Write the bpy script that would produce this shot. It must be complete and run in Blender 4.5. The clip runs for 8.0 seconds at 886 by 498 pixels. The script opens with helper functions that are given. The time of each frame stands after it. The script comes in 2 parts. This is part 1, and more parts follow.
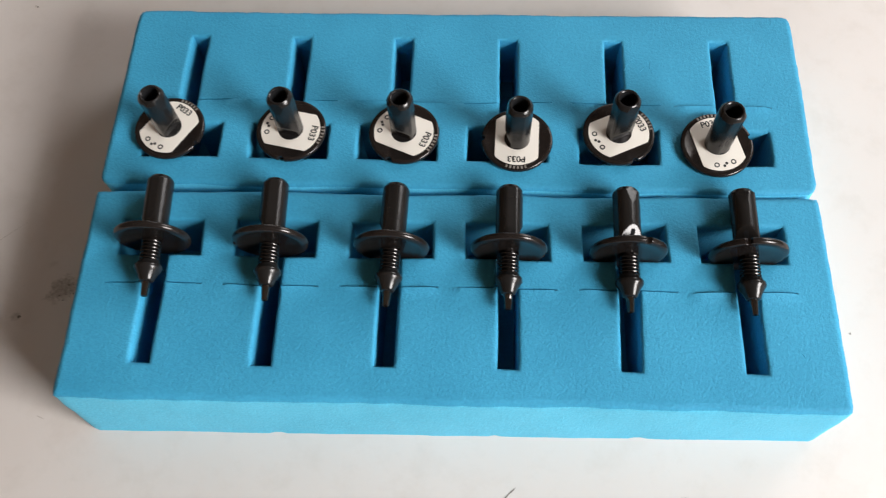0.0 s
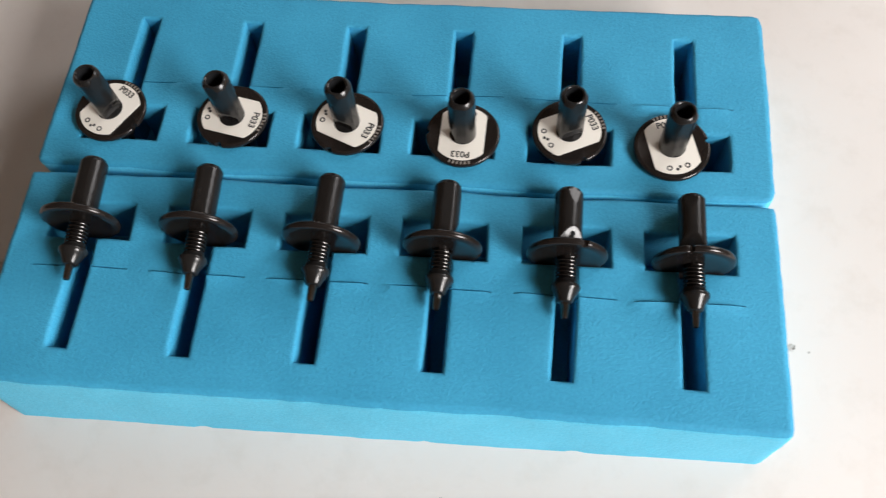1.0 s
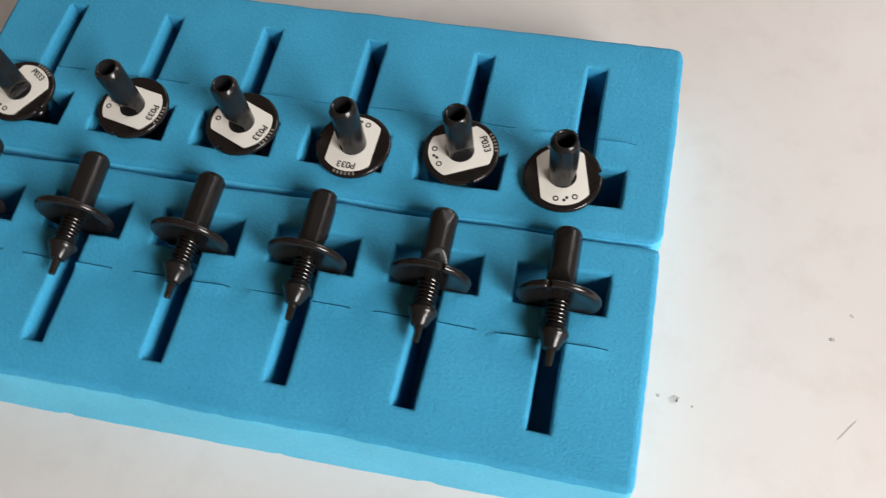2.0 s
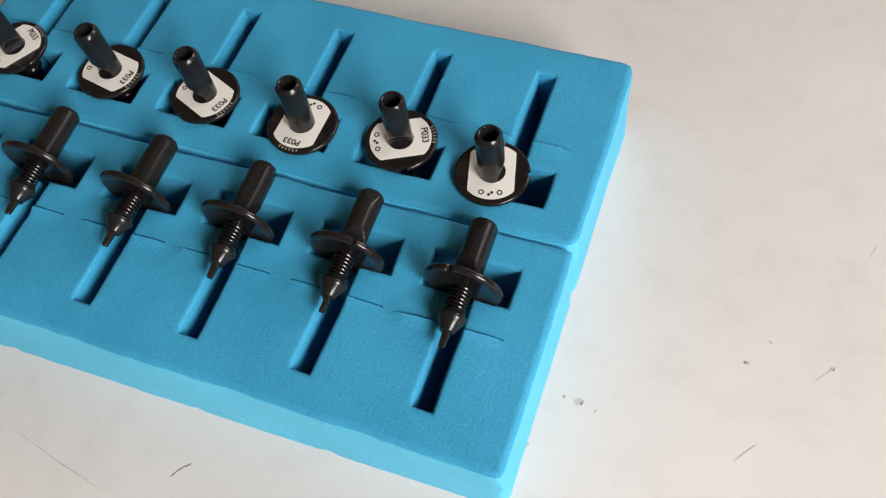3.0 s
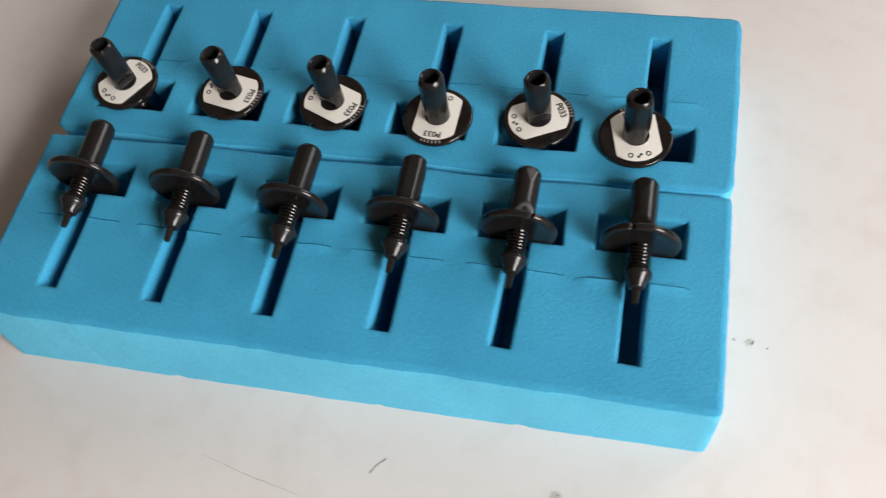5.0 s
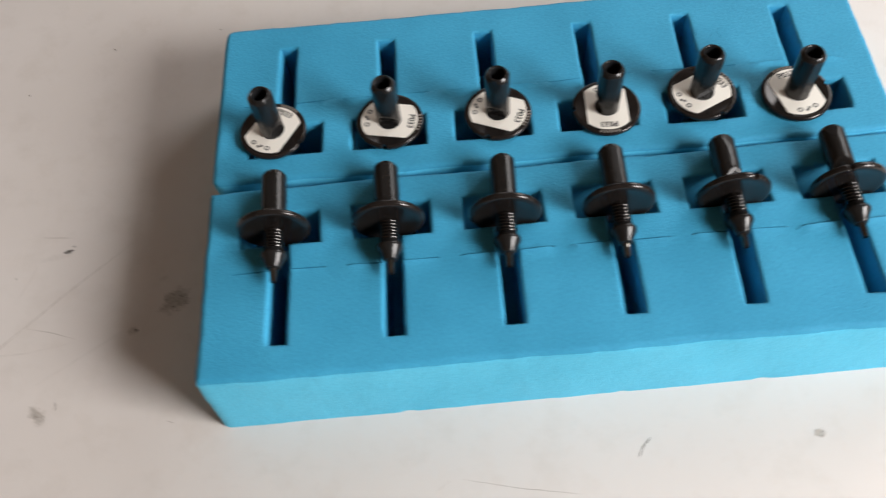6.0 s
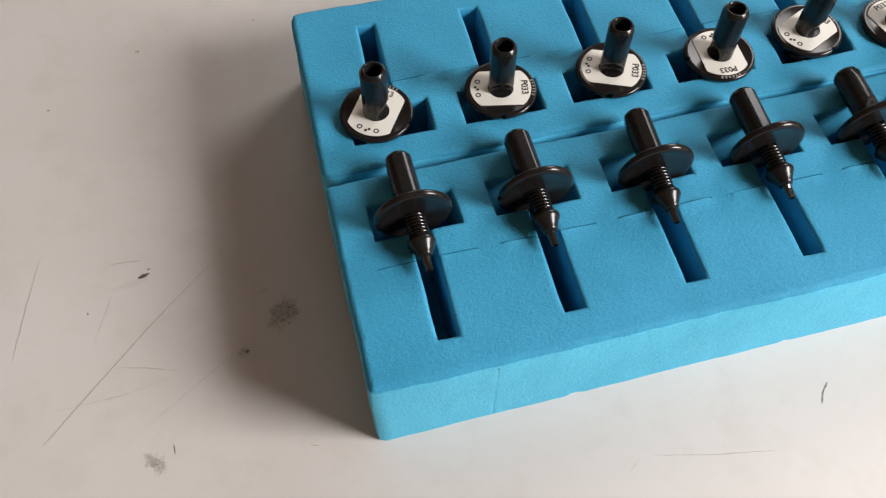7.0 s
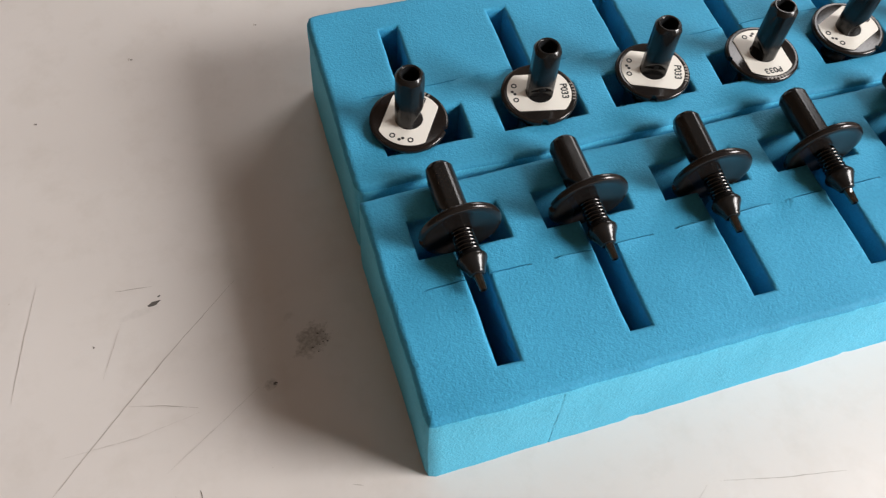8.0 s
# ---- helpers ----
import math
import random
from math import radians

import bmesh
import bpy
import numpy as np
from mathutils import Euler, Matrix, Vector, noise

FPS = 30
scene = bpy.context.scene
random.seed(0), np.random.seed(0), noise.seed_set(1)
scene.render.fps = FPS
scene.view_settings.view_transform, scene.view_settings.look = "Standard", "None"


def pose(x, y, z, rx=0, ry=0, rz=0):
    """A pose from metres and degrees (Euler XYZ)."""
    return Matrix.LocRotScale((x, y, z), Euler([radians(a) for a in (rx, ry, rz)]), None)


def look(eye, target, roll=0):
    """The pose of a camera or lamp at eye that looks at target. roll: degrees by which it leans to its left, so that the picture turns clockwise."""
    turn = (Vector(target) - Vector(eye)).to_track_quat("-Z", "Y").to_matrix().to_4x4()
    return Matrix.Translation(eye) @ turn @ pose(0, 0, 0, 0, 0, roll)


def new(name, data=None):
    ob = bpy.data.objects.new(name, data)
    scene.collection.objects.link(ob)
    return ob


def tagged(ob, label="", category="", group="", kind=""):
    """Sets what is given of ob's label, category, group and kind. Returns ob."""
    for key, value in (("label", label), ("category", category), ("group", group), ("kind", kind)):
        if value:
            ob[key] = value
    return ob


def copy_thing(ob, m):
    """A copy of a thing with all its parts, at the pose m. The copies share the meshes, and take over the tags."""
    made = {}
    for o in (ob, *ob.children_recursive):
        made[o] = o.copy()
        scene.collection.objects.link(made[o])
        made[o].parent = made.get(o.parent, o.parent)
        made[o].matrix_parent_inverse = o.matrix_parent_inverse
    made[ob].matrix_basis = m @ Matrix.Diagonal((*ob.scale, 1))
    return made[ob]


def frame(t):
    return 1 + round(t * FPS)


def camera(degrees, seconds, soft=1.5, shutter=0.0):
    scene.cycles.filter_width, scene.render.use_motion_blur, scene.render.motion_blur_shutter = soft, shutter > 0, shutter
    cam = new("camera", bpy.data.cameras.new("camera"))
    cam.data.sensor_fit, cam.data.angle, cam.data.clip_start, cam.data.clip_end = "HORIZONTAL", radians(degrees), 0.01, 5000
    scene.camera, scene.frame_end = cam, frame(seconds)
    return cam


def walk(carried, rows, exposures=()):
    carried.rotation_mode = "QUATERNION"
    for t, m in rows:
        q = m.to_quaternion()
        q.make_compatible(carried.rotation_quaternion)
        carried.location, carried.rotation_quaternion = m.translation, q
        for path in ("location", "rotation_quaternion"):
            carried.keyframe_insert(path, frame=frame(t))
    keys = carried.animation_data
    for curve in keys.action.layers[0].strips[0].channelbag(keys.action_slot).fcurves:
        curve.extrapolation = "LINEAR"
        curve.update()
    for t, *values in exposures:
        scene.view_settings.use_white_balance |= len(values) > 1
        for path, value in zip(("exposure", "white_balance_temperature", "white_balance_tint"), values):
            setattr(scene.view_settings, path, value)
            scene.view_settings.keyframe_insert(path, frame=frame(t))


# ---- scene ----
cam = camera(54.00, 8.0, soft=1.2, shutter=0.5)
PATH = [
    (0, (0.0085, -0.0507, 0.1917), (0.0005, 0.0321, 0.0098), -4.17),
    (0.5, (0.0189, -0.0481, 0.1850), (0.0070, 0.0343, 0.0032), -5.51),
    (1, (0.0296, -0.0478, 0.1834), (0.0130, 0.0354, 0.0023), -7.01),
    (1.5, (0.0518, -0.0468, 0.1803), (0.0291, 0.0373, 0.0003), -8.32),
    (2, (0.0681, -0.0399, 0.1761), (0.0359, 0.0445, -0.0024), -10.06),
    (2.2, (0.0767, -0.0412, 0.1743), (0.0400, 0.0432, -0.0032), -11.00),
    (3.5, (0.1032, -0.0425, 0.1755), (0.0525, 0.0430, 0.0020), -11.18),
    (4, (0.1026, -0.0477, 0.1745), (0.0528, 0.0364, -0.0000), -12.87),
    (4.2, (0.0954, -0.0492, 0.1736), (0.0449, 0.0340, -0.0011), -14.59),
    (5.3, (0.0391, -0.0690, 0.1827), (0.0116, 0.0255, 0.0086), -11.27),
    (5.5, (0.0207, -0.0726, 0.1820), (0.0030, 0.0238, 0.0076), -8.76),
    (6, (-0.0195, -0.0755, 0.1875), (-0.0243, 0.0241, 0.0142), -7.51),
    (6.5, (-0.0558, -0.0737, 0.1801), (-0.0455, 0.0270, 0.0075), -4.59),
    (7, (-0.0787, -0.0659, 0.1723), (-0.0533, 0.0319, -0.0003), 0.43),
    (7.5, (-0.0888, -0.0586, 0.1659), (-0.0552, 0.0383, -0.0058), 3.28),
    (8, (-0.0954, -0.0533, 0.1605), (-0.0572, 0.0436, -0.0103), 4.98),
]
walk(cam, [(t, look(eye, target, roll)) for t, eye, target, roll in PATH],
     exposures=[(0, -0.06), (1, -0.12), (1.5, -0.2), (2, -0.31), (3.5, -0.38), (4.2, -0.44), (5.5, -0.18), (6, -0.1), (6.5, -0.06), (7, -0.04), (8, 0.03)])

# ---- world and large lights ----
CM = 0.01
world = bpy.data.worlds.new("sky")
scene.world = world
world.use_nodes = True
sky = world.node_tree.nodes.new("ShaderNodeTexSky")
sky.sky_type, sky.sun_disc = "NISHITA", False
sky.sun_elevation, sky.sun_rotation = radians(40), radians(140)
world.node_tree.links.new(sky.outputs[0], world.node_tree.nodes["Background"].inputs[0])
world.node_tree.nodes["Background"].inputs[1].default_value = 0.1


def window_light(name, where, target, wide, high, watts, colour):
    data = bpy.data.lights.new(name, "AREA")
    data.shape, data.size, data.size_y = "RECTANGLE", wide, high
    data.energy, data.color = watts, colour
    lamp = new(name, data)
    lamp.matrix_world = look(where, target)
    return lamp


EAST, WEST, SOUTH, NORTH, TOP, FLOOR = 0.50, -1.70, -1.75, 1.60, 1.75, -0.75
WIN_Y, WIN_Z, WIN_W, WIN_H = -0.29, 0.35, 0.42, 0.36
window_light("window_daylight", (EAST - 0.02, WIN_Y, WIN_Z), (EAST - 1.02, WIN_Y, WIN_Z), WIN_W - 0.08, WIN_H - 0.08, 9.7, (1.0, 0.99, 0.985))
# unseen back window, added as fill light on the far part of the foam
BACK_X, BACK_Z, BACK_W, BACK_H = 0.10, 0.75, 0.6, 0.9
window_light("back_window_fill", (BACK_X, NORTH - 0.02, BACK_Z), (BACK_X, NORTH - 1.02, BACK_Z), BACK_W - 0.08, BACK_H - 0.08, 3.0, (1.0, 0.98, 0.96))
# unseen side window, added as fill to brighten the right and back
SIDE_Y, SIDE_Z, SIDE_W, SIDE_H = 0.50, 0.42, 0.5, 0.42
window_light("side_window_fill", (EAST - 0.02, SIDE_Y, SIDE_Z), (EAST - 1.02, SIDE_Y, SIDE_Z), SIDE_W - 0.08, SIDE_H - 0.08, 3.3, (1.0, 0.99, 0.985))


# ---- materials ----
def material(name, colour, rough=0.5, metal=0.0):
    m = bpy.data.materials.new(name)
    m.use_nodes = True
    b = m.node_tree.nodes["Principled BSDF"]
    b.inputs["Base Color"].default_value = (*colour, 1)
    b.inputs["Roughness"].default_value = rough
    b.inputs["Metallic"].default_value = metal
    return m


def add(m, kind, **values):
    n = m.node_tree.nodes.new(kind)
    for key, value in values.items():
        n.inputs[key.replace("_", " ")].default_value = value
    return n


def noise_node(m, scale, detail=3.0, rough=0.5):
    n = add(m, "ShaderNodeTexNoise", Scale=scale, Detail=detail, Roughness=rough)
    place = m.node_tree.nodes.new("ShaderNodeTexCoord")
    m.node_tree.links.new(place.outputs["Object"], n.inputs["Vector"])
    return n


def ramp(m, source, stops):
    r = m.node_tree.nodes.new("ShaderNodeValToRGB")
    el = r.color_ramp.elements
    while len(el) < len(stops):
        el.new(0.5)
    for e, (at, c) in zip(el, stops):
        e.position, e.color = at, (*c, 1) if len(c) == 3 else c
    m.node_tree.links.new(source, r.inputs[0])
    return r.outputs[0]


def mix(m, a, b, factor, kind="MIX"):
    n = m.node_tree.nodes.new("ShaderNodeMix")
    n.data_type, n.blend_type = "RGBA", kind
    for socket, value in ((n.inputs[0], factor), (n.inputs[6], a), (n.inputs[7], b)):
        if isinstance(value, bpy.types.NodeSocket):
            m.node_tree.links.new(value, socket)
        else:
            socket.default_value = value if isinstance(value, float) else (*value, 1)
    return n.outputs[2]


def bump(m, height, strength, distance, under=None):
    n = add(m, "ShaderNodeBump", Strength=strength, Distance=distance)
    m.node_tree.links.new(height, n.inputs["Height"])
    if under:
        m.node_tree.links.new(under, n.inputs["Normal"])
    return n.outputs[0]


def shader(m):
    return m.node_tree.nodes["Principled BSDF"].inputs


def foam_material(name, low, high):
    m = material(name, low, 0.72)
    link = m.node_tree.links.new
    big = noise_node(m, 45, 3)
    fine = noise_node(m, 1500, 2, 0.6)
    cells = add(m, "ShaderNodeTexVoronoi", Scale=2800.0)
    place = m.node_tree.nodes.new("ShaderNodeTexCoord")
    link(place.outputs["Object"], cells.inputs["Vector"])
    base = ramp(m, big.outputs[0], [(0.32, low), (0.66, high)])
    grain = ramp(m, fine.outputs[0], [(0.3, (0.82, 0.87, 0.90)), (0.65, (1, 1, 1))])
    link(mix(m, base, grain, 1.0, "MULTIPLY"), shader(m)["Base Color"])
    pitted = bump(m, cells.outputs["Distance"], 0.25, 0.0002)
    soft = bump(m, noise_node(m, 1600, 2, 0.5).outputs[0], 0.36, 0.0003, pitted)
    soft = bump(m, noise_node(m, 560, 2).outputs[0], 0.07, 0.0005, soft)
    soft = bump(m, noise_node(m, 90, 2).outputs[0], 0.16, 0.001, soft)
    link(soft, shader(m)["Normal"])
    shader(m)["Sheen Weight"].default_value = 0.03
    shader(m)["Specular IOR Level"].default_value = 0.4
    return m


# ragged grey stains in the laminate: place, half axes (cm), turn, strength
STAINS = [(-9.13, 2.46, 0.50, 0.36, 0.75, 0.72), (-12.15, -0.24, 0.34, 0.20, -0.9, 0.7), (-10.11, 1.73, 0.17, 0.13, 0.4, 0.5), (5.35, -2.15, 0.13, 0.12, 0.0, 0.6),
          (-12.35, 4.0, 0.5, 0.12, 0.2, 0.12), (9.0, 1.75, 0.12, 0.10, 0.0, 0.35), (-9.5, 3.1, 0.16, 0.10, 0.6, 0.18)]


def stain_mask(m, x, y, rx, ry, angle, strength):
    """How strongly a stain covers the surface: ragged outline, patchy inside."""
    link = m.node_tree.links.new
    place = m.node_tree.nodes.new("ShaderNodeTexCoord")
    where = m.node_tree.nodes.new("ShaderNodeMapping")
    where.vector_type = "TEXTURE"
    where.inputs["Location"].default_value = (x * CM, y * CM, 0)
    where.inputs["Rotation"].default_value = (0, 0, angle)
    where.inputs["Scale"].default_value = (rx * CM, ry * CM, 1)
    link(place.outputs["Object"], where.inputs["Vector"])
    far = m.node_tree.nodes.new("ShaderNodeVectorMath")
    far.operation = "LENGTH"
    link(where.outputs[0], far.inputs[0])
    ragged = noise_node(m, 520, 5, 0.7)
    edge = m.node_tree.nodes.new("ShaderNodeMath")
    edge.operation = "MULTIPLY_ADD"
    edge.inputs[1].default_value = 2.0
    link(ragged.outputs[0], edge.inputs[0])
    link(far.outputs["Value"], edge.inputs[2])
    shift = m.node_tree.nodes.new("ShaderNodeMapRange")
    for key, value in (("From Min", 1.5), ("From Max", 1.9), ("To Min", strength), ("To Max", 0.0)):
        shift.inputs[key].default_value = value
    link(edge.outputs[0], shift.inputs["Value"])
    patchy = ramp(m, noise_node(m, 1300, 3, 0.6).outputs[0], [(0.3, (0.35, 0.35, 0.35)), (0.65, (1, 1, 1))])
    both = m.node_tree.nodes.new("ShaderNodeMath")
    both.operation = "MULTIPLY"
    link(shift.outputs["Result"], both.inputs[0])
    link(patchy, both.inputs[1])
    return both.outputs[0]


def table_material():
    m = material("white_laminate", (0.78, 0.73, 0.70), 0.42)
    link = m.node_tree.links.new
    big = noise_node(m, 14, 4)
    mid = noise_node(m, 90, 5, 0.65)
    specks = noise_node(m, 420, 2)
    base = ramp(m, big.outputs[0], [(0.3, (0.655, 0.60, 0.56)), (0.7, (0.715, 0.665, 0.63))])
    worn = ramp(m, mid.outputs[0], [(0.25, (0.93, 0.92, 0.905)), (0.5, (1, 1, 1))])
    dots = ramp(m, specks.outputs[0], [(0.185, (0.72, 0.68, 0.64)), (0.215, (1, 1, 1))])
    colour = mix(m, mix(m, base, worn, 1.0, "MULTIPLY"), dots, 1.0, "MULTIPLY")
    for x, y, rx, ry, angle, strength in STAINS:
        colour = mix(m, colour, (0.22, 0.185, 0.15), stain_mask(m, x, y, rx, ry, angle, strength))
    link(colour, shader(m)["Base Color"])
    link(ramp(m, mid.outputs[0], [(0.3, (0.52, 0.52, 0.52)), (0.7, (0.38, 0.38, 0.38))]), shader(m)["Roughness"])
    link(bump(m, noise_node(m, 700, 2).outputs[0], 0.06, 0.0002), shader(m)["Normal"])
    return m


def metal_material(name, colour, rough, metal):
    m = material(name, colour, rough, metal)
    link = m.node_tree.links.new
    wear = noise_node(m, 260, 4)
    dark = tuple(c * 0.88 for c in colour)
    link(ramp(m, wear.outputs[0], [(0.35, dark), (0.7, colour)]), shader(m)["Base Color"])
    link(ramp(m, noise_node(m, 500, 3).outputs[0], [(0.3, (rough * 0.9,) * 3), (0.7, (rough * 1.12,) * 3)]), shader(m)["Roughness"])
    link(bump(m, noise_node(m, 2500, 2).outputs[0], 0.05, 0.00008), shader(m)["Normal"])
    return m


def paint_material(name, colour, rough=0.8):
    m = material(name, colour, rough)
    link = m.node_tree.links.new
    link(ramp(m, noise_node(m, 3, 5).outputs[0], [(0.3, tuple(c * 0.93 for c in colour)), (0.7, colour)]), shader(m)["Base Color"])
    link(bump(m, noise_node(m, 180, 3).outputs[0], 0.1, 0.001), shader(m)["Normal"])
    return m


FOAM = foam_material("foam_skin", (0.034, 0.310, 0.510), (0.046, 0.36, 0.58))
# lit copy of the skin for the flanks: side light painted in as paler blue
LIT_FOAM = foam_material("lit_flank_foam", (0.085, 0.51, 0.73), (0.11, 0.57, 0.80))
TABLE = table_material()
STEEL = metal_material("blackened_steel", (0.030, 0.028, 0.027), 0.22, 0.55)
TIP = metal_material("worn_tip_steel", (0.12, 0.11, 0.10), 0.16, 0.95)
FLANGE = metal_material("black_flange", (0.026, 0.021, 0.019), 0.18, 0.45)
SPRING = metal_material("spring_wire", (0.06, 0.056, 0.053), 0.22, 0.9)
LABEL = paint_material("label_card", (0.84, 0.79, 0.71), 0.55)
INK = material("black_ink", (0.02, 0.02, 0.02), 0.6)
FAINT = material("worn_engraving", (0.22, 0.195, 0.17), 0.5)
DIRT = material("grey_dirt", (0.52, 0.46, 0.405), 0.8)
SPECK = material("dark_grit", (0.10, 0.09, 0.08), 0.8)
SCRATCH = material("scratch_line", (0.43, 0.38, 0.335), 0.7)
HAIR = material("dark_hair_mark", (0.20, 0.17, 0.15), 0.8)
FAINT_SCRATCH = material("faint_scratch", (0.55, 0.50, 0.46), 0.6)
WALL = paint_material("wall_paint", (0.50, 0.375, 0.275))
FLOOR_PAINT = paint_material("floor_vinyl", (0.36, 0.33, 0.30), 0.5)
FRAME = paint_material("window_frame_paint", (0.8, 0.8, 0.78), 0.4)
GLASS = material("window_glass", (1, 1, 1), 0.0)
shader(GLASS)["Transmission Weight"].default_value = 1.0
shader(GLASS)["IOR"].default_value = 1.05
# near-black for holes: their inner shade is put into the colour
HOLE_SHADE = material("hole_shade", (0.010, 0.010, 0.011), 0.8)
shader(HOLE_SHADE)["Specular IOR Level"].default_value = 0.15


# ---- mesh helpers ----
def mesh_of(name, bm, mat, sharp=40):
    bmesh.ops.recalc_face_normals(bm, faces=bm.faces[:])
    for f in bm.faces:
        f.smooth = True
    for e in bm.edges:
        if len(e.link_faces) == 2 and e.calc_face_angle(0) > radians(sharp):
            e.smooth = False
    me = bpy.data.meshes.new(name)
    bm.to_mesh(me)
    bm.free()
    me.materials.append(mat)
    return me


def thing(name, bm, mat, sharp=40):
    return new(name, mesh_of(name, bm, mat, sharp))


def part(name, bm, mat, parent, label="", sharp=40):
    ob = thing(name, bm, mat, sharp)
    ob.parent = parent
    return tagged(ob, label) if label else ob


def box_into(bm, x0, x1, y0, y1, z0, z1):
    v = [bm.verts.new((x, y, z)) for z in (z0, z1) for x, y in ((x0, y0), (x1, y0), (x1, y1), (x0, y1))]
    for f in ((0, 3, 2, 1), (4, 5, 6, 7), (0, 1, 5, 4), (1, 2, 6, 5), (2, 3, 7, 6), (3, 0, 4, 7)):
        bm.faces.new([v[i] for i in f])


def box(x0, x1, y0, y1, z0, z1, round_by=0.0):
    bm = bmesh.new()
    box_into(bm, x0, x1, y0, y1, z0, z1)
    if round_by:
        bmesh.ops.bevel(bm, geom=bm.edges[:], offset=round_by, segments=2, profile=0.5, affect="EDGES")
    return bm


def lathe(profile, count=48, shape=None):
    """Turn (radius, height) pairs in centimetres round z; shape may move a point."""
    bm = bmesh.new()
    rings = []
    for r, z in profile:
        if r < 1e-6:
            rings.append([bm.verts.new((0, 0, z * CM))])
            continue
        ring = []
        for k in range(count):
            a = 2 * math.pi * k / count
            p = Vector((r * math.cos(a), r * math.sin(a), z))
            if shape:
                p = shape(p, a, r)
            ring.append(bm.verts.new(p * CM))
        rings.append(ring)
    for low, high in zip(rings, rings[1:]):
        for k in range(count):
            j = (k + 1) % count
            if len(low) == 1 and len(high) == 1:
                continue
            if len(low) == 1:
                bm.faces.new((low[0], high[j], high[k]))
            elif len(high) == 1:
                bm.faces.new((low[k], low[j], high[0]))
            else:
                bm.faces.new((low[k], low[j], high[j], high[k]))
    return bm


def steps(marks, most):
    """Grid lines through all marks, with even steps no wider than most between them."""
    marks = sorted(set(round(m, 4) for m in marks))
    out = [marks[0]]
    for a, b in zip(marks, marks[1:]):
        n = max(1, math.ceil((b - a) / most))
        out += [a + (b - a) * (k + 1) / n for k in range(n)]
    return out


def cell_mesh(xs, ys, zs, solid):
    """Outer faces of all solid cells of a grid."""
    bm, made = bmesh.new(), {}
    nx, ny, nz = len(xs) - 1, len(ys) - 1, len(zs) - 1
    full = [[[solid((xs[i] + xs[i + 1]) / 2, (ys[j] + ys[j + 1]) / 2, (zs[k] + zs[k + 1]) / 2) for k in range(nz)] for j in range(ny)] for i in range(nx)]

    def vert(i, j, k):
        if (i, j, k) not in made:
            made[i, j, k] = bm.verts.new((xs[i], ys[j], zs[k]))
        return made[i, j, k]

    sides = (((-1, 0, 0), ((0, 0, 0), (0, 0, 1), (0, 1, 1), (0, 1, 0))), ((1, 0, 0), ((1, 0, 0), (1, 1, 0), (1, 1, 1), (1, 0, 1))),
             ((0, -1, 0), ((0, 0, 0), (1, 0, 0), (1, 0, 1), (0, 0, 1))), ((0, 1, 0), ((0, 1, 0), (0, 1, 1), (1, 1, 1), (1, 1, 0))),
             ((0, 0, -1), ((0, 0, 0), (0, 1, 0), (1, 1, 0), (1, 0, 0))), ((0, 0, 1), ((0, 0, 1), (1, 0, 1), (1, 1, 1), (0, 1, 1))))
    for i in range(nx):
        for j in range(ny):
            for k in range(nz):
                if not full[i][j][k]:
                    continue
                for (di, dj, dk), corners in sides:
                    a, b, c = i + di, j + dj, k + dk
                    if 0 <= a < nx and 0 <= b < ny and 0 <= c < nz and full[a][b][c]:
                        continue
                    bm.faces.new([vert(i + p, j + q, k + r) for p, q, r in corners])
    return bm


# ---- the room: floor, walls with windows, ceiling ----
def wall_with_windows(name, along, fixed0, fixed1, a0, a1, holes=()):
    """A wall of real thickness along 'x' or 'y', with openings (centre, height, width, height of opening)."""
    spans = [(c - w / 2, c + w / 2, z - h / 2, z + h / 2) for c, z, w, h in holes]
    aa = sorted([a0, a1] + [v for q in spans for v in q[:2]])
    zs = sorted([FLOOR, TOP] + [v for q in spans for v in q[2:]])

    def solid(u, v, w):
        s = u if along == "x" else v
        return not any(q[0] < s < q[1] and q[2] < w < q[3] for q in spans)

    bm = cell_mesh(aa, [fixed0, fixed1], zs, solid) if along == "x" else cell_mesh([fixed0, fixed1], aa, zs, solid)
    return tagged(thing(name, bm, WALL), "plain warm off-white painted wall of the room", "wall", kind="structure")


def window(name, along, at, centre, z, wide, high):
    base = tagged(new(name), "unseen white framed window letting in soft daylight", "window", kind="structure")
    sash = 0.04

    def bar(u0, u1, w0, w1, d0, d1):
        return box(u0, u1, at + d0, at + d1, w0, w1, 0.003) if along == "x" else box(at + d0, at + d1, u0, u1, w0, w1, 0.003)

    u0, u1, w0, w1 = centre - wide / 2, centre + wide / 2, z - high / 2, z + high / 2
    for spot in ((u0, u0 + sash, w0, w1), (u1 - sash, u1, w0, w1), (u0 + sash, u1 - sash, w0, w0 + sash), (u0 + sash, u1 - sash, w1 - sash, w1)):
        part("window_frame", bar(*spot, 0.03, 0.08), FRAME, base)
    pane = part("pane", bar(u0 + sash, u1 - sash, w0 + sash, w1 - sash, 0.052, 0.057), GLASS, base)
    pane.visible_shadow = False
    return base


WT = 0.12
wall_with_windows("wall_east", "y", EAST, EAST + WT, SOUTH, NORTH, [(WIN_Y, WIN_Z, WIN_W, WIN_H), (SIDE_Y, SIDE_Z, SIDE_W, SIDE_H)])
wall_with_windows("wall_west", "y", WEST - WT, WEST, SOUTH, NORTH)
wall_with_windows("wall_south", "x", SOUTH - WT, SOUTH, WEST - WT, EAST + WT)
wall_with_windows("wall_north", "x", NORTH, NORTH + WT, WEST - WT, EAST + WT, [(BACK_X, BACK_Z, BACK_W, BACK_H)])
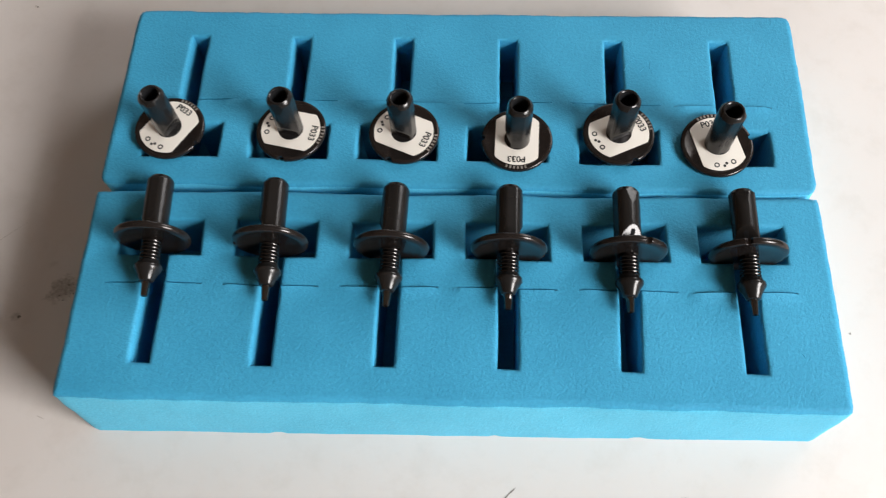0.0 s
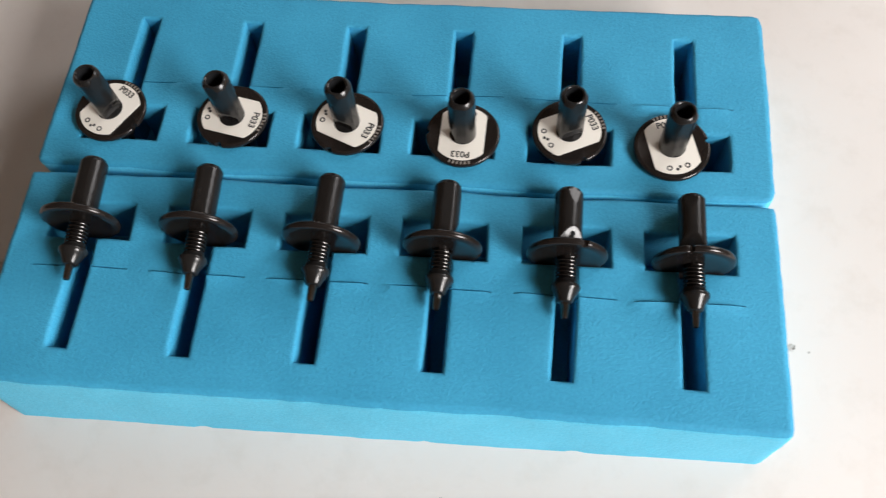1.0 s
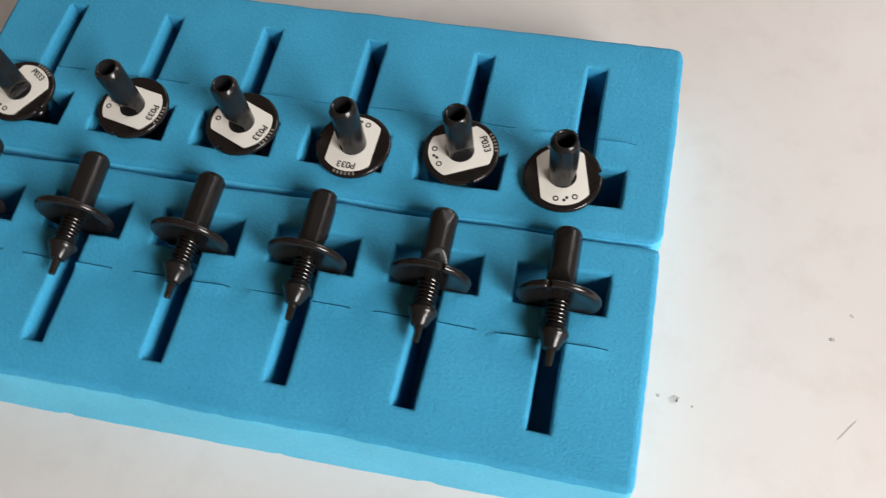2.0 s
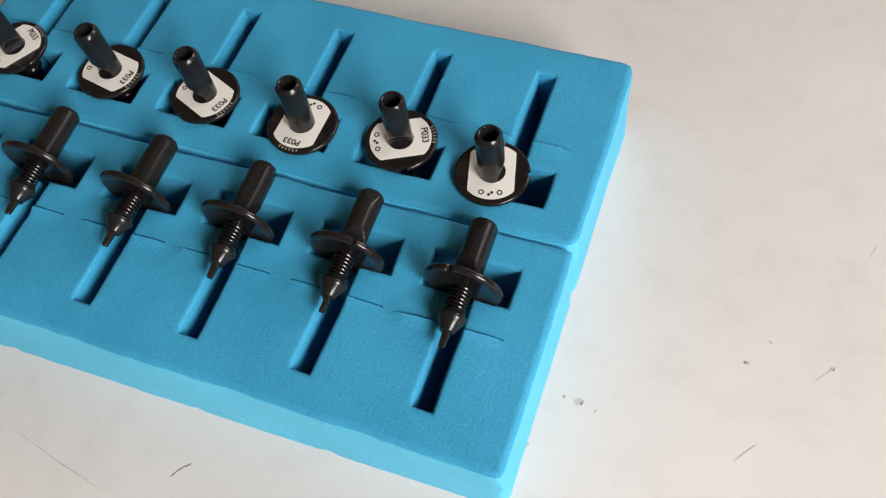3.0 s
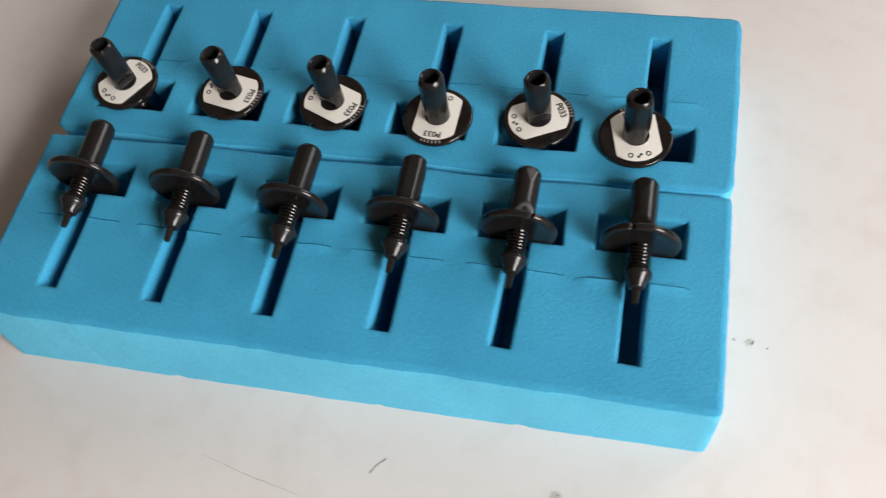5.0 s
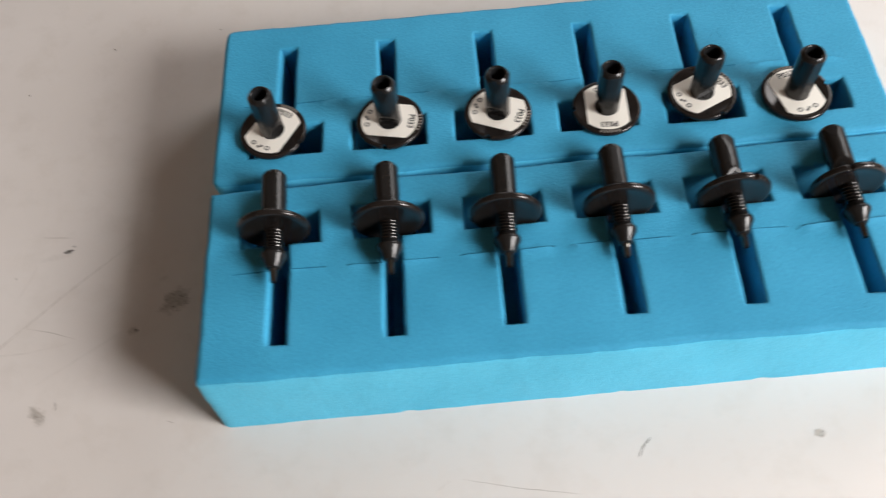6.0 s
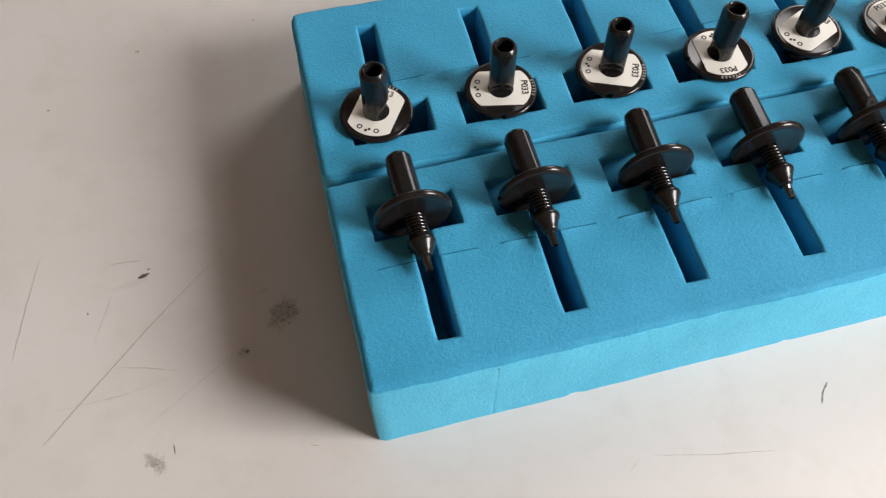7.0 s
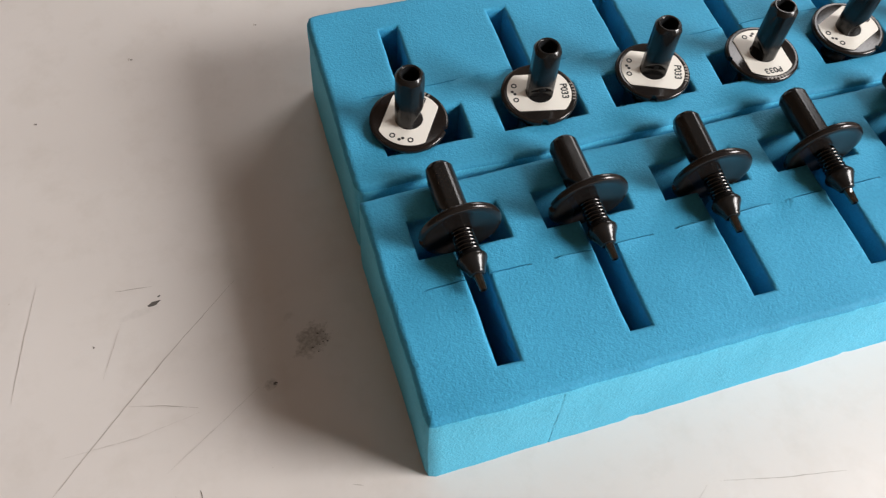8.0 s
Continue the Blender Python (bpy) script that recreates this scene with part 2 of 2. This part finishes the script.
window("window_1", "y", EAST, WIN_Y, WIN_Z, WIN_W, WIN_H)
# unseen window added round the back fill lamp
window("fill_window_2", "x", NORTH, BACK_X, BACK_Z, BACK_W, BACK_H)
# unseen window added round the side fill lamp
window("fill_window_3", "y", EAST, SIDE_Y, SIDE_Z, SIDE_W, SIDE_H)
tagged(thing("floor", box(WEST - WT, EAST + WT, SOUTH - WT, NORTH + WT, FLOOR - 0.1, FLOOR), FLOOR_PAINT), "grey vinyl floor of the room", "floor", kind="structure")
tagged(thing("ceiling", box(WEST - WT, EAST + WT, SOUTH - WT, NORTH + WT, TOP, TOP + 0.1), WALL), "plain off-white ceiling of the room", "ceiling", kind="structure")


# ---- the table ----
def flat_patch(bm, x, y, rx, ry, turn, z=0.00006, corners=9, rough=0.35):
    """A small ragged flat spot, in centimetres."""
    c, s = math.cos(turn), math.sin(turn)
    ring = []
    for k in range(corners):
        a = 2 * math.pi * k / corners
        q = 1 + random.uniform(-rough, rough)
        u, v = rx * q * math.cos(a), ry * q * math.sin(a)
        ring.append(bm.verts.new(((x + u * c - v * s) * CM, (y + u * s + v * c) * CM, z)))
    bm.faces.new(ring)


def streak(points, width):
    """A thin ragged line on the table through points, in centimetres, fading out in width."""
    bm = bmesh.new()
    fine = []
    for (x0, y0), (x1, y1) in zip(points, points[1:]):
        n = max(3, int(math.hypot(x1 - x0, y1 - y0) / 0.12))
        fine += [(x0 + (x1 - x0) * k / n, y0 + (y1 - y0) * k / n) for k in range(n)]
    fine.append(points[-1])
    total, rows = len(fine) - 1, []
    for k, (x, y) in enumerate(fine):
        x1, y1 = fine[min(k + 1, total)]
        x0, y0 = fine[max(k - 1, 0)]
        d = math.hypot(x1 - x0, y1 - y0)
        w = width * 0.32 * (0.25 + 0.75 * math.sin(math.pi * (k + 0.3) / (total + 0.6))) * random.uniform(0.35, 1.15)
        j = random.uniform(-0.006, 0.006)
        nx, ny = -(y1 - y0) / d, (x1 - x0) / d
        rows.append([bm.verts.new(((x + nx * (j + q * w)) * CM, (y + ny * (j + q * w)) * CM, 0.00006)) for q in (-1, 1)])
    for a, b in zip(rows, rows[1:]):
        bm.faces.new((a[0], a[1], b[1], b[0]))
    return bm


def smudge(x, y, rx, ry, turn, count, size):
    """A worn dirty patch: a scatter of ragged specks."""
    bm = bmesh.new()
    for k in range(count):
        a, q = random.uniform(0, 2 * math.pi), math.sqrt(random.random())
        u, v = rx * q * math.cos(a), ry * q * math.sin(a)
        c, s = math.cos(turn), math.sin(turn)
        r = size * random.uniform(0.3, 1.0)
        flat_patch(bm, x + u * c - v * s, y + u * s + v * c, r, r * random.uniform(0.4, 1), random.uniform(0, 3), 0.00006 + k * 2e-7, 7, 0.5)
    return bm


table = tagged(new("table"), "white laminate worktable with scratches and grey smudges", "table")
table.location = (0, 0, 0)
part("tabletop", box(-0.75, 0.49, -0.42, 0.62, -0.028, 0.0, 0.002), TABLE, table, "scuffed off-white laminate top")
for lx in (-0.70, 0.44):
    for ly in (-0.37, 0.57):
        part("leg", box(lx - 0.025, lx + 0.025, ly - 0.025, ly + 0.025, FLOOR, -0.028, 0.002), FRAME, table)
SCRATCHES = [
    ([(-10.39, 4.22), (-11.85, 2.98), (-12.9, 2), (-14.33, 0.64)], 0.035, SCRATCH),
    ([(-10.33, 1.75), (-11.37, 1.09), (-12.33, 0.5)], 0.028, FAINT_SCRATCH),
    ([(-11.51, 1.54), (-12.72, 1.36), (-14.12, 1.34)], 0.028, FAINT_SCRATCH),
    ([(-12.8, 2.03), (-12.12, 1.85), (-11.53, 1.64)], 0.032, SCRATCH),
    ([(-14.29, 5.14), (-14.61, 3.99), (-14.91, 2.71)], 0.032, FAINT_SCRATCH),
    ([(-12.74, 3.85), (-12.98, 3.26), (-13.2, 2.73)], 0.025, FAINT_SCRATCH),
    ([(-12.76, 4.61), (-12.04, 4.54)], 0.032, SCRATCH),
    ([(-2.43, -2.53), (-1.16, -2.83), (0.05, -3.05)], 0.03, SCRATCH),
    ([(-2.7, -2.54), (-2.97, -2.73)], 0.035, FAINT_SCRATCH),
    ([(-11.75, 0.04), (-11.74, -0.16)], 0.045, HAIR),
    ([(-9.07, -0.64), (-8.88, -0.71)], 0.03, SCRATCH),
    ([(1.41, -2.36), (1.53, -2.16), (1.73, -1.96)], 0.06, HAIR),
    ([(12.21, 1.52), (12.56, 1.98)], 0.05, FAINT_SCRATCH),
    ([(13.42, 3.61), (13.74, 4.02)], 0.04, FAINT_SCRATCH),
    ([(14.12, 6.82), (14.22, 7.17)], 0.05, FAINT_SCRATCH),
]
for points, width, mat in SCRATCHES:
    part("scratch", streak(points, width), mat, table)
SMUDGES = [
    (-9.13, 2.46, 0.42, 0.30, 0.9, 230, 0.05), (-10.11, 1.73, 0.16, 0.12, 0.4, 16, 0.06),
    (-12.15, -0.24, 0.26, 0.20, -0.5, 110, 0.04), (8.69, 1.81, 0.05, 0.04, 0, 5, 0.04), (9.04, 1.79, 0.06, 0.06, 0, 7, 0.05),
    (13.74, 4.01, 0.06, 0.04, 0.7, 6, 0.045), (12.05, 3.64, 0.06, 0.04, 0, 6, 0.045), (12.44, 4.24, 0.06, 0.03, -0.6, 5, 0.035),
    (8.22, 0.58, 0.05, 0.09, 0.2, 6, 0.05), (-8.57, 11.39, 0.04, 0.03, 0, 4, 0.03), (-11.7, 10.99, 0.05, 0.03, 0, 4, 0.04),
    (-14.02, 9.52, 0.04, 0.03, 0, 4, 0.04), (-13.31, 3.46, 0.03, 0.03, 0, 3, 0.03), (5.35, -2.17, 0.08, 0.07, 0, 14, 0.06), (9.38, 1.68, 0.03, 0.03, 0, 3, 0.025),
]
for spot in SMUDGES:
    if spot[2] < 0.15:
        part("smudge", smudge(*spot), DIRT, table)
    x, y, rx, ry, angle, count, size = spot
    part("dark_speck", smudge(x + rx * 0.3, y - ry * 0.3, rx * 0.6, ry * 0.6, angle, 3 + count // 24, size * (0.42 if rx > 0.2 else 0.7)), SPECK, table)


leaf = bmesh.new()
flat_patch(leaf, -12.04, 4.13, 0.125, 0.045, 0.25, corners=14, rough=0.22)
flat_patch(leaf, -11.93, 4.27, 0.04, 0.02, 0.6, corners=8, rough=0.3)
part("dark_speck", leaf, SPECK, table)


# ---- the foam blocks ----
HIGH = 2.27


def foam_block(name, x0, x1, y0, y1, slot_lefts, slot_wide, slot_y, pocket_half, pocket_y, slit_y, rounding, seed, crease=None, chips=(), flare=0.0, nick=None):
    """A foam slab with T-shaped cut-outs (a narrow slot that opens into a wide pocket) and a knife slit across each; centimetres."""
    deep = HIGH - 1.72
    centres = [a + slot_wide / 2 for a in slot_lefts]

    def open_at(x, y, z):
        if z < deep:
            return False
        for a, c in zip(slot_lefts, centres):
            if a < x < a + slot_wide and slot_y[0] < y < slot_y[1]:
                return True
            if abs(x - c) < pocket_half and pocket_y[0] < y < pocket_y[1]:
                return True
        return False

    xm = [x0, x1]
    for a, c in zip(slot_lefts, centres):
        xm += [a, a + slot_wide, c - pocket_half, c + pocket_half]
    if crease:
        xm += [crease - 0.02, crease, crease + 0.02]
    xs = steps(xm, 0.17)
    ys = steps([y0, y1, *slot_y, *pocket_y, slit_y - 0.022, slit_y, slit_y + 0.022], 0.17)
    zs = steps([0, deep, HIGH], 0.3)
    bm = cell_mesh(xs, ys, zs, lambda x, y, z: not open_at(x, y, z))
    bmesh.ops.recalc_face_normals(bm, faces=bm.faces[:])
    outer, inner = [], []
    for e in bm.edges:
        if all(abs(v.co.z - HIGH) < 1e-4 for v in e.verts) and e.calc_face_angle(0) > 0.8:
            m = (e.verts[0].co + e.verts[1].co) / 2
            (outer if min(m.x - x0, x1 - m.x, m.y - y0, y1 - m.y) < 0.01 else inner).append(e)
    bmesh.ops.bevel(bm, geom=outer, offset=0.135, segments=4, profile=0.5, affect="EDGES", clamp_overlap=False)
    inner = [e for e in inner if e.is_valid]
    bmesh.ops.bevel(bm, geom=inner, offset=0.08, segments=4, profile=0.5, affect="EDGES", clamp_overlap=False)
    # skin on top; the knife-cut flanks are painted paler for the light they catch
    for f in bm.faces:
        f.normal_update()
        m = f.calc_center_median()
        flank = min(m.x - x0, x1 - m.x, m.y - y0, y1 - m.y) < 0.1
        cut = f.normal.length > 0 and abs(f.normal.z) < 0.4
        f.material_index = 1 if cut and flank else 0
    for v in bm.verts:
        p = v.co
        # knife slits: a fine groove with one lip raised
        for n, c in enumerate(centres):
            u = abs(p.x - c)
            if u < 1.03 and p.z > HIGH - 0.02:
                d = p.y - slit_y
                side = 1 if p.x > c else -1
                if abs(d) < 0.004:
                    p.z -= 0.06 * min(1, (1.03 - u) / 0.12)
                elif -0.03 < d < -0.01:
                    p.z += 0.02 + 0.045 * math.sin(n * 2.1 + side * 0.8 + p.x * 1.3) ** 2
        # a knife crease and torn chips in the front flank
        if p.y < y0 + 0.02:
            if crease and abs(p.x - crease) < 0.005 and p.z < HIGH - 0.15:
                p.y += 0.010
                p.x += 0.06 * math.sin(p.z * 1.3)
            if p.z < 0.25 and any(abs(p.x - c) < 0.1 for c in chips):
                p.y += 0.022
        # rounded upright corners
        for cx, sx in ((x0 + rounding, -1), (x1 - rounding, 1)):
            for cy, sy in ((y0 + rounding, -1), (y1 - rounding, 1)):
                u, w = (p.x - cx) * sx / rounding, (p.y - cy) * sy / rounding
                if u > 0 and w > 0:
                    u, w = min(u, 1), min(w, 1)
                    p.x, p.y = cx + sx * rounding * u * math.sqrt(1 - w * w / 2), cy + sy * rounding * w * math.sqrt(1 - u * u / 2)
    for v in bm.verts:
        # the front cut flares outwards towards the table
        near = max(0.0, 1 - (v.co.y - y0) / 0.6)
        if near > 0 and flare:
            v.co.y -= near * flare * (1 - v.co.z / HIGH) * (1 - 0.7 * (v.co.x - x0) / (x1 - x0))
        q = v.co + Vector((seed * 7.3, 0, 0))
        wave = noise.noise_vector(q * 0.45) * 0.045 + noise.noise_vector(q * 1.7) * 0.014
        # a torn nick in a top edge
        if nick and (v.co - Vector((*nick, HIGH))).length < 0.10:
            wave += Vector((-0.02, 0.0, -0.05))
        if min(v.co.x - x0, x1 - v.co.x, v.co.y - y0, y1 - v.co.y) < 0.15:
            wave += noise.noise_vector(q * 4.1) * 0.016
        if v.co.z < 0.2:
            wave *= 0.5
        if v.co.z < 0.01:
            wave.z = 0
        else:
            wave.z *= 0.35
        v.co += wave
        v.co *= CM
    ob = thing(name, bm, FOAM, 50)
    ob.data.materials.append(LIT_FOAM)
    return ob


front = foam_block("foam_block", -7.72, 8.24, -0.76, 3.97, [-6.25, -3.73, -1.20, 1.28, 3.77, 6.25], 0.41, (0.0, 2.43), 0.89, (2.42, 3.25), 1.735, 0.13, 1, -5.30, (-3.5, 1.27, 4.39), 0.17)
tagged(front, "bright blue foam block with slots holding lying nozzles", "foam tray", "foam blocks")
rear = foam_block("foam_block", -7.67, 8.26, 4.10, 8.97, [-6.16, -3.68, -1.20, 1.28, 3.78, 6.26], 0.40, (5.68, 8.15), 0.885, (4.82, 5.69), 6.35, 0.30, 2, nick=(8.26, 8.40))
tagged(rear, "bright blue foam block with slots holding upright nozzles", "foam tray", "foam blocks")
turn = Matrix.Translation((0.002, 0.064, 0)) @ pose(0, 0, 0, 0, 0, -0.45) @ Matrix.Translation((-0.002, -0.064, 0))
rear.matrix_world = turn


def scuff(points, width, parent, seed):
    """A fine raised tear on the foam skin, centimetres in the room's plan."""
    bm, rows = bmesh.new(), []
    for k, (x, y) in enumerate(points):
        q = Vector((x + seed * 7.3, y, HIGH))
        z = HIGH + 0.35 * (noise.noise_vector(q * 0.45) * 0.045 + noise.noise_vector(q * 1.7) * 0.014).z
        w = width * (0.4 if k in (0, len(points) - 1) else 1)
        rows.append([bm.verts.new((Vector((x + d * w, y + d * w * 0.4, z + up)) * CM)) for d, up in ((-1, -0.004), (0, 0.006), (1, -0.004))])
    for a, b in zip(rows, rows[1:]):
        for k in range(2):
            bm.faces.new((a[k], a[k + 1], b[k + 1], b[k]))
    ob = part("scuff", bm, FOAM, parent)
    ob.matrix_parent_inverse = parent.matrix_basis.inverted()
    return ob


for points in ([(4.35, 7.55), (4.27, 7.42), (4.20, 7.27)], [(4.53, 7.20), (4.62, 7.30), (4.68, 7.38)], [(4.82, 7.53), (4.80, 7.40), (4.84, 7.22)], [(4.93, 7.08), (4.97, 7.12)], [(1.88, 7.5), (1.97, 7.57), (2.07, 7.62)]):
    scuff(points, 0.022, rear, 2)
for points in ([(7.35, 0.46), (7.40, 0.40), (7.44, 0.32)], [(-6.63, 1.20), (-6.60, 1.14)], [(-5.20, 0.75), (-5.12, 0.80), (-5.02, 0.80)]):
    scuff(points, 0.022, front, 1)


# ---- the nozzles ----
def stem_shape(p, a, r):
    """Two long flats, a slanting cut at the foot that ends in an arch, and a slanting facet under the mouth."""
    if r > 0.2:
        if 0.01 < p.z < 1.32:
            p.y = max(-0.270, min(0.270, p.y))
        if 0.01 < p.z < 0.58 and p.x > 0:
            p.x = min(p.x, max(0.14, 0.05 + 0.50 * p.z))
        if p.z > 0.98:
            p.x = min(p.x, 0.292 - 0.15 * (p.z - 0.98))
    return p


def flange_shape(p, a, r):
    """A small notch in the rim."""
    off = abs((a + math.pi) % (2 * math.pi) - math.pi)
    if r > 0.6 and off < 0.09:
        k = min(1.0, (0.80 - 0.085 * math.sqrt(1 - (off / 0.09) ** 2)) / r)
        p.x, p.y = p.x * k, p.y * k
    return p


def coil(radius, wire, z0, z1, turns, around=26, sides=7):
    bm, rings = bmesh.new(), []
    total = turns * around
    for k in range(total + 1):
        a, z = 2 * math.pi * k / around, z0 + (z1 - z0) * k / total
        out = Vector((math.cos(a), math.sin(a), 0))
        rings.append([bm.verts.new((out * (radius + wire * math.cos(b)) + Vector((0, 0, z + wire * math.sin(b)))) * CM)
                      for b in (2 * math.pi * s / sides for s in range(sides))])
    for low, high in zip(rings, rings[1:]):
        for s in range(sides):
            bm.faces.new((low[s], low[(s + 1) % sides], high[(s + 1) % sides], high[s]))
    bm.faces.new(rings[0])
    bm.faces.new(rings[-1])
    return bm


def label_card():
    """A disc with two straight sides and a hole for the stem."""
    half, big, small, z0, z1 = 0.485, 0.675, 0.286, 0.004, 0.016
    bm, n = bmesh.new(), 72
    edge = []
    for k in range(n):
        a = 2 * math.pi * k / n
        x, y = big * math.cos(a), big * math.sin(a)
        if abs(x) > half:
            y = y * 1.0
            x = math.copysign(half, x)
        edge.append((x, y))
    hole = [(small * math.cos(2 * math.pi * k / n), small * math.sin(2 * math.pi * k / n)) for k in range(n)]
    rows = [[bm.verts.new((x * CM, y * CM, z * CM)) for x, y in some] for some, z in ((hole, z0), (hole, z1), (edge, z1), (edge, z0))]
    for low, high in zip(rows, rows[1:] + rows[:1]):
        for k in range(n):
            j = (k + 1) % n
            bm.faces.new((low[k], low[j], high[j], high[k]))
    return bm


def ring_mark(x, y, outer, inner, z=0.019):
    bm, n = bmesh.new(), 20
    rows = [[bm.verts.new(((x + r * math.cos(2 * math.pi * k / n)) * CM, (y + r * math.sin(2 * math.pi * k / n)) * CM, h * CM)) for k in range(n)]
            for r, h in ((outer, 0.012), (outer, z), (inner, z), (inner, 0.012))]
    for low, high in zip(rows, rows[1:]):
        for k in range(n):
            bm.faces.new((low[k], low[(k + 1) % n], high[(k + 1) % n], high[k]))
    return bm


def dot_mark(x, y, r):
    bm = lathe([(0, 0.012), (r, 0.012), (r, 0.019), (0, 0.019)], 14)
    bmesh.ops.translate(bm, verts=bm.verts[:], vec=(x * CM, y * CM, 0))
    return bm


def bar_mark(a, r, wide, high):
    """A short engraved bar on the rim at angle a."""
    bm = box(-wide / 2 * CM, wide / 2 * CM, -high / 2 * CM, high / 2 * CM, 0.001 * CM, 0.008 * CM)
    bm.transform(pose(r * CM * math.cos(a), r * CM * math.sin(a), 0, 0, 0, math.degrees(a) - 90))
    return bm


def nozzle():
    root = new("pickup_nozzle")
    stem = part("stem", lathe([(0.0, -0.02), (0.27, -0.02), *[(0.288, 0.02 * k) for k in range(29)],
                               (0.288, 0.8), *[(0.288, 0.94 + 0.04 * k) for k in range(9)], (0.280, 1.278), (0.238, 1.342), (0.218, 1.36), (0.198, 1.36),
                               (0.178, 1.345), (0.170, 1.31)], 64, stem_shape), STEEL, root, "blue-black steel tube with chamfered mouth", 22)
    part("bore", lathe([(0.1705, 1.33), (0.168, 1.2), (0.165, 0.5), (0.0, 0.48)], 40), HOLE_SHADE, stem, "hollow of the tube, coloured dark for its shade")
    # the port is a slightly raised disc, black in place of a shaded hole
    part("port", lathe([(0.0, -0.03), (0.05, -0.03), (0.05, 0.006), (0.0, 0.006)], 24, lambda p, a, r: Vector((p.x + math.copysign(0.07, p.x) if r > 0 else p.x, p.y, p.z))), HOLE_SHADE, stem, "keyhole side port, a raised disc coloured as shade").matrix_local = pose(0.188 * CM, 0, 0.276 * CM, 0, 116.6, 0)
    part("flange", lathe([(0.2, 0.0), (0.69, 0.0), (0.705, 0.006), (0.76, 0.006), (0.785, -0.004), (0.80, -0.03), (0.802, -0.06), (0.795, -0.095), (0.77, -0.125), (0.72, -0.14),
                          (0.66, -0.142), (0.62, -0.13), (0.3, -0.13), (0.2, -0.13)], 192, flange_shape), FLANGE, root, "dark brown-black round flange with rim notch")
    card = part("label_plate", label_card(), LABEL, root, "cream-white label with black marks")
    text = bpy.data.curves.new("part_number", "FONT")
    text.body, text.size, text.align_x, text.align_y, text.extrude = "P033", 0.205 * CM, "CENTER", "CENTER", 0.002 * CM
    text.offset = 0.004 * CM
    text.materials.append(INK)
    line = bpy.data.objects.new("part_number", text)
    scene.collection.objects.link(line)
    letters = bpy.data.meshes.new_from_object(line)
    bpy.data.objects.remove(line)
    number = new("part_number", letters)
    number.parent = card
    tagged(number, "black printed part number P033")
    number.matrix_local = pose(0, 0.525 * CM, 0.019 * CM)
    for x in (-0.19, 0.19):
        part("ring_mark", ring_mark(x, -0.51, 0.062, 0.034), INK, card)
    for x, y in ((-0.032, -0.565), (0.03, -0.515)):
        part("dot_mark", dot_mark(x, y, 0.034), INK, card)
    for k in range(6):
        part("engraved_bar", bar_mark(math.pi / 2 + (k - 2.5) * 0.115, 0.735, 0.042, 0.07), FAINT, root)
    part("guide_rod", lathe([(0, -0.1), (0.15, -0.1), (0.15, -0.7), (0, -0.7)], 24), FLANGE, root)
    part("spring", coil(0.195, 0.022, -0.15, -0.62, 6), SPRING, root, "bright-edged coil spring")
    body = part("tip_body", lathe([(0, -0.60), (0.20, -0.60), (0.222, -0.612), (0.232, -0.64), (0.238, -0.665), (0.268, -0.69), (0.286, -0.715), (0.291, -0.75), (0.285, -0.785), (0.262, -0.82),
                                   (0.228, -0.875), (0.19, -0.945), (0.162, -1.01), (0.152, -1.04), (0.13, -1.06), (0.09, -1.068), (0, -1.068)], 40), STEEL, root, "dark conical nozzle body")
    # the vent likewise: a black disc painted as a hole's shade
    part("vent_hole", lathe([(0, -0.02), (0.032, -0.02), (0.032, 0.006), (0, 0.006)], 16), HOLE_SHADE, body, "small drilled vent, a raised disc coloured as shade").matrix_local = pose(0.287 * CM, 0, -0.755 * CM, 0, 90, 0)
    part("tip", lathe([(0, -1.05), (0.09, -1.05), (0.088, -1.09), (0.083, -1.15), (0.078, -1.22), (0.070, -1.345), (0.064, -1.375), (0.040, -1.378), (0.036, -1.33), (0, -1.33)], 28,
                      lambda p, a, r: Vector((p.x, max(-0.052, p.y) if p.z < -1.12 else p.y, p.z))), TIP, root, "fine hollow suction tip with ground flat", 25)
    return root


UPRIGHT = "upright black nozzle with white label, standing on blue foam"
LYING = "dark nozzle with coil spring lying across a foam slot"
standing = [(-6.245, 5.52, 57), (-3.44, 5.49, -12), (-0.86, 5.45, -23), (1.69, 5.29, -92), (3.965, 5.48, 25), (6.12, 5.21, 104)]
lying = [(-6.09, 0.13, 0.8, 175), (-3.55, 0.08, 0.6, 186), (-0.97, 0.0, -2.0, 170), (1.50, -0.02, -0.7, 10), (3.98, -0.04, -0.6, -68), (6.44, -0.05, 0.3, -105)]
LEAN_IN = [(1.5, 1), (0.5, 0.5), (0, 0), (0.5, -0.5), (0.5, 0.5), (1, 0)]
master = nozzle()
poses = []
for (x, y, a), (lx, ly) in zip(standing, LEAN_IN):
    poses.append((pose(x * CM, y * CM, (HIGH + 0.15) * CM, lx * 0.6, ly * 0.6, a - 90), UPRIGHT, "upright nozzles"))
for x, back, yaw, spin in lying:
    base = pose(x * CM, (2.575 + back) * CM, (HIGH + 0.31) * CM, 0, 0, yaw) @ pose(0, 0, 0, -90 + 2.5, 0, 0)
    poses.append((base @ pose(0, 0, 0, 0, 0, spin), LYING, "lying nozzles"))
for n, (m, label, group) in enumerate(poses):
    ob = master if n == 0 else copy_thing(master, m)
    if n == 0:
        continue
    tagged(ob, label, "nozzle", group)
master.matrix_basis = poses[0][0]
tagged(master, UPRIGHT, "nozzle", "upright nozzles")
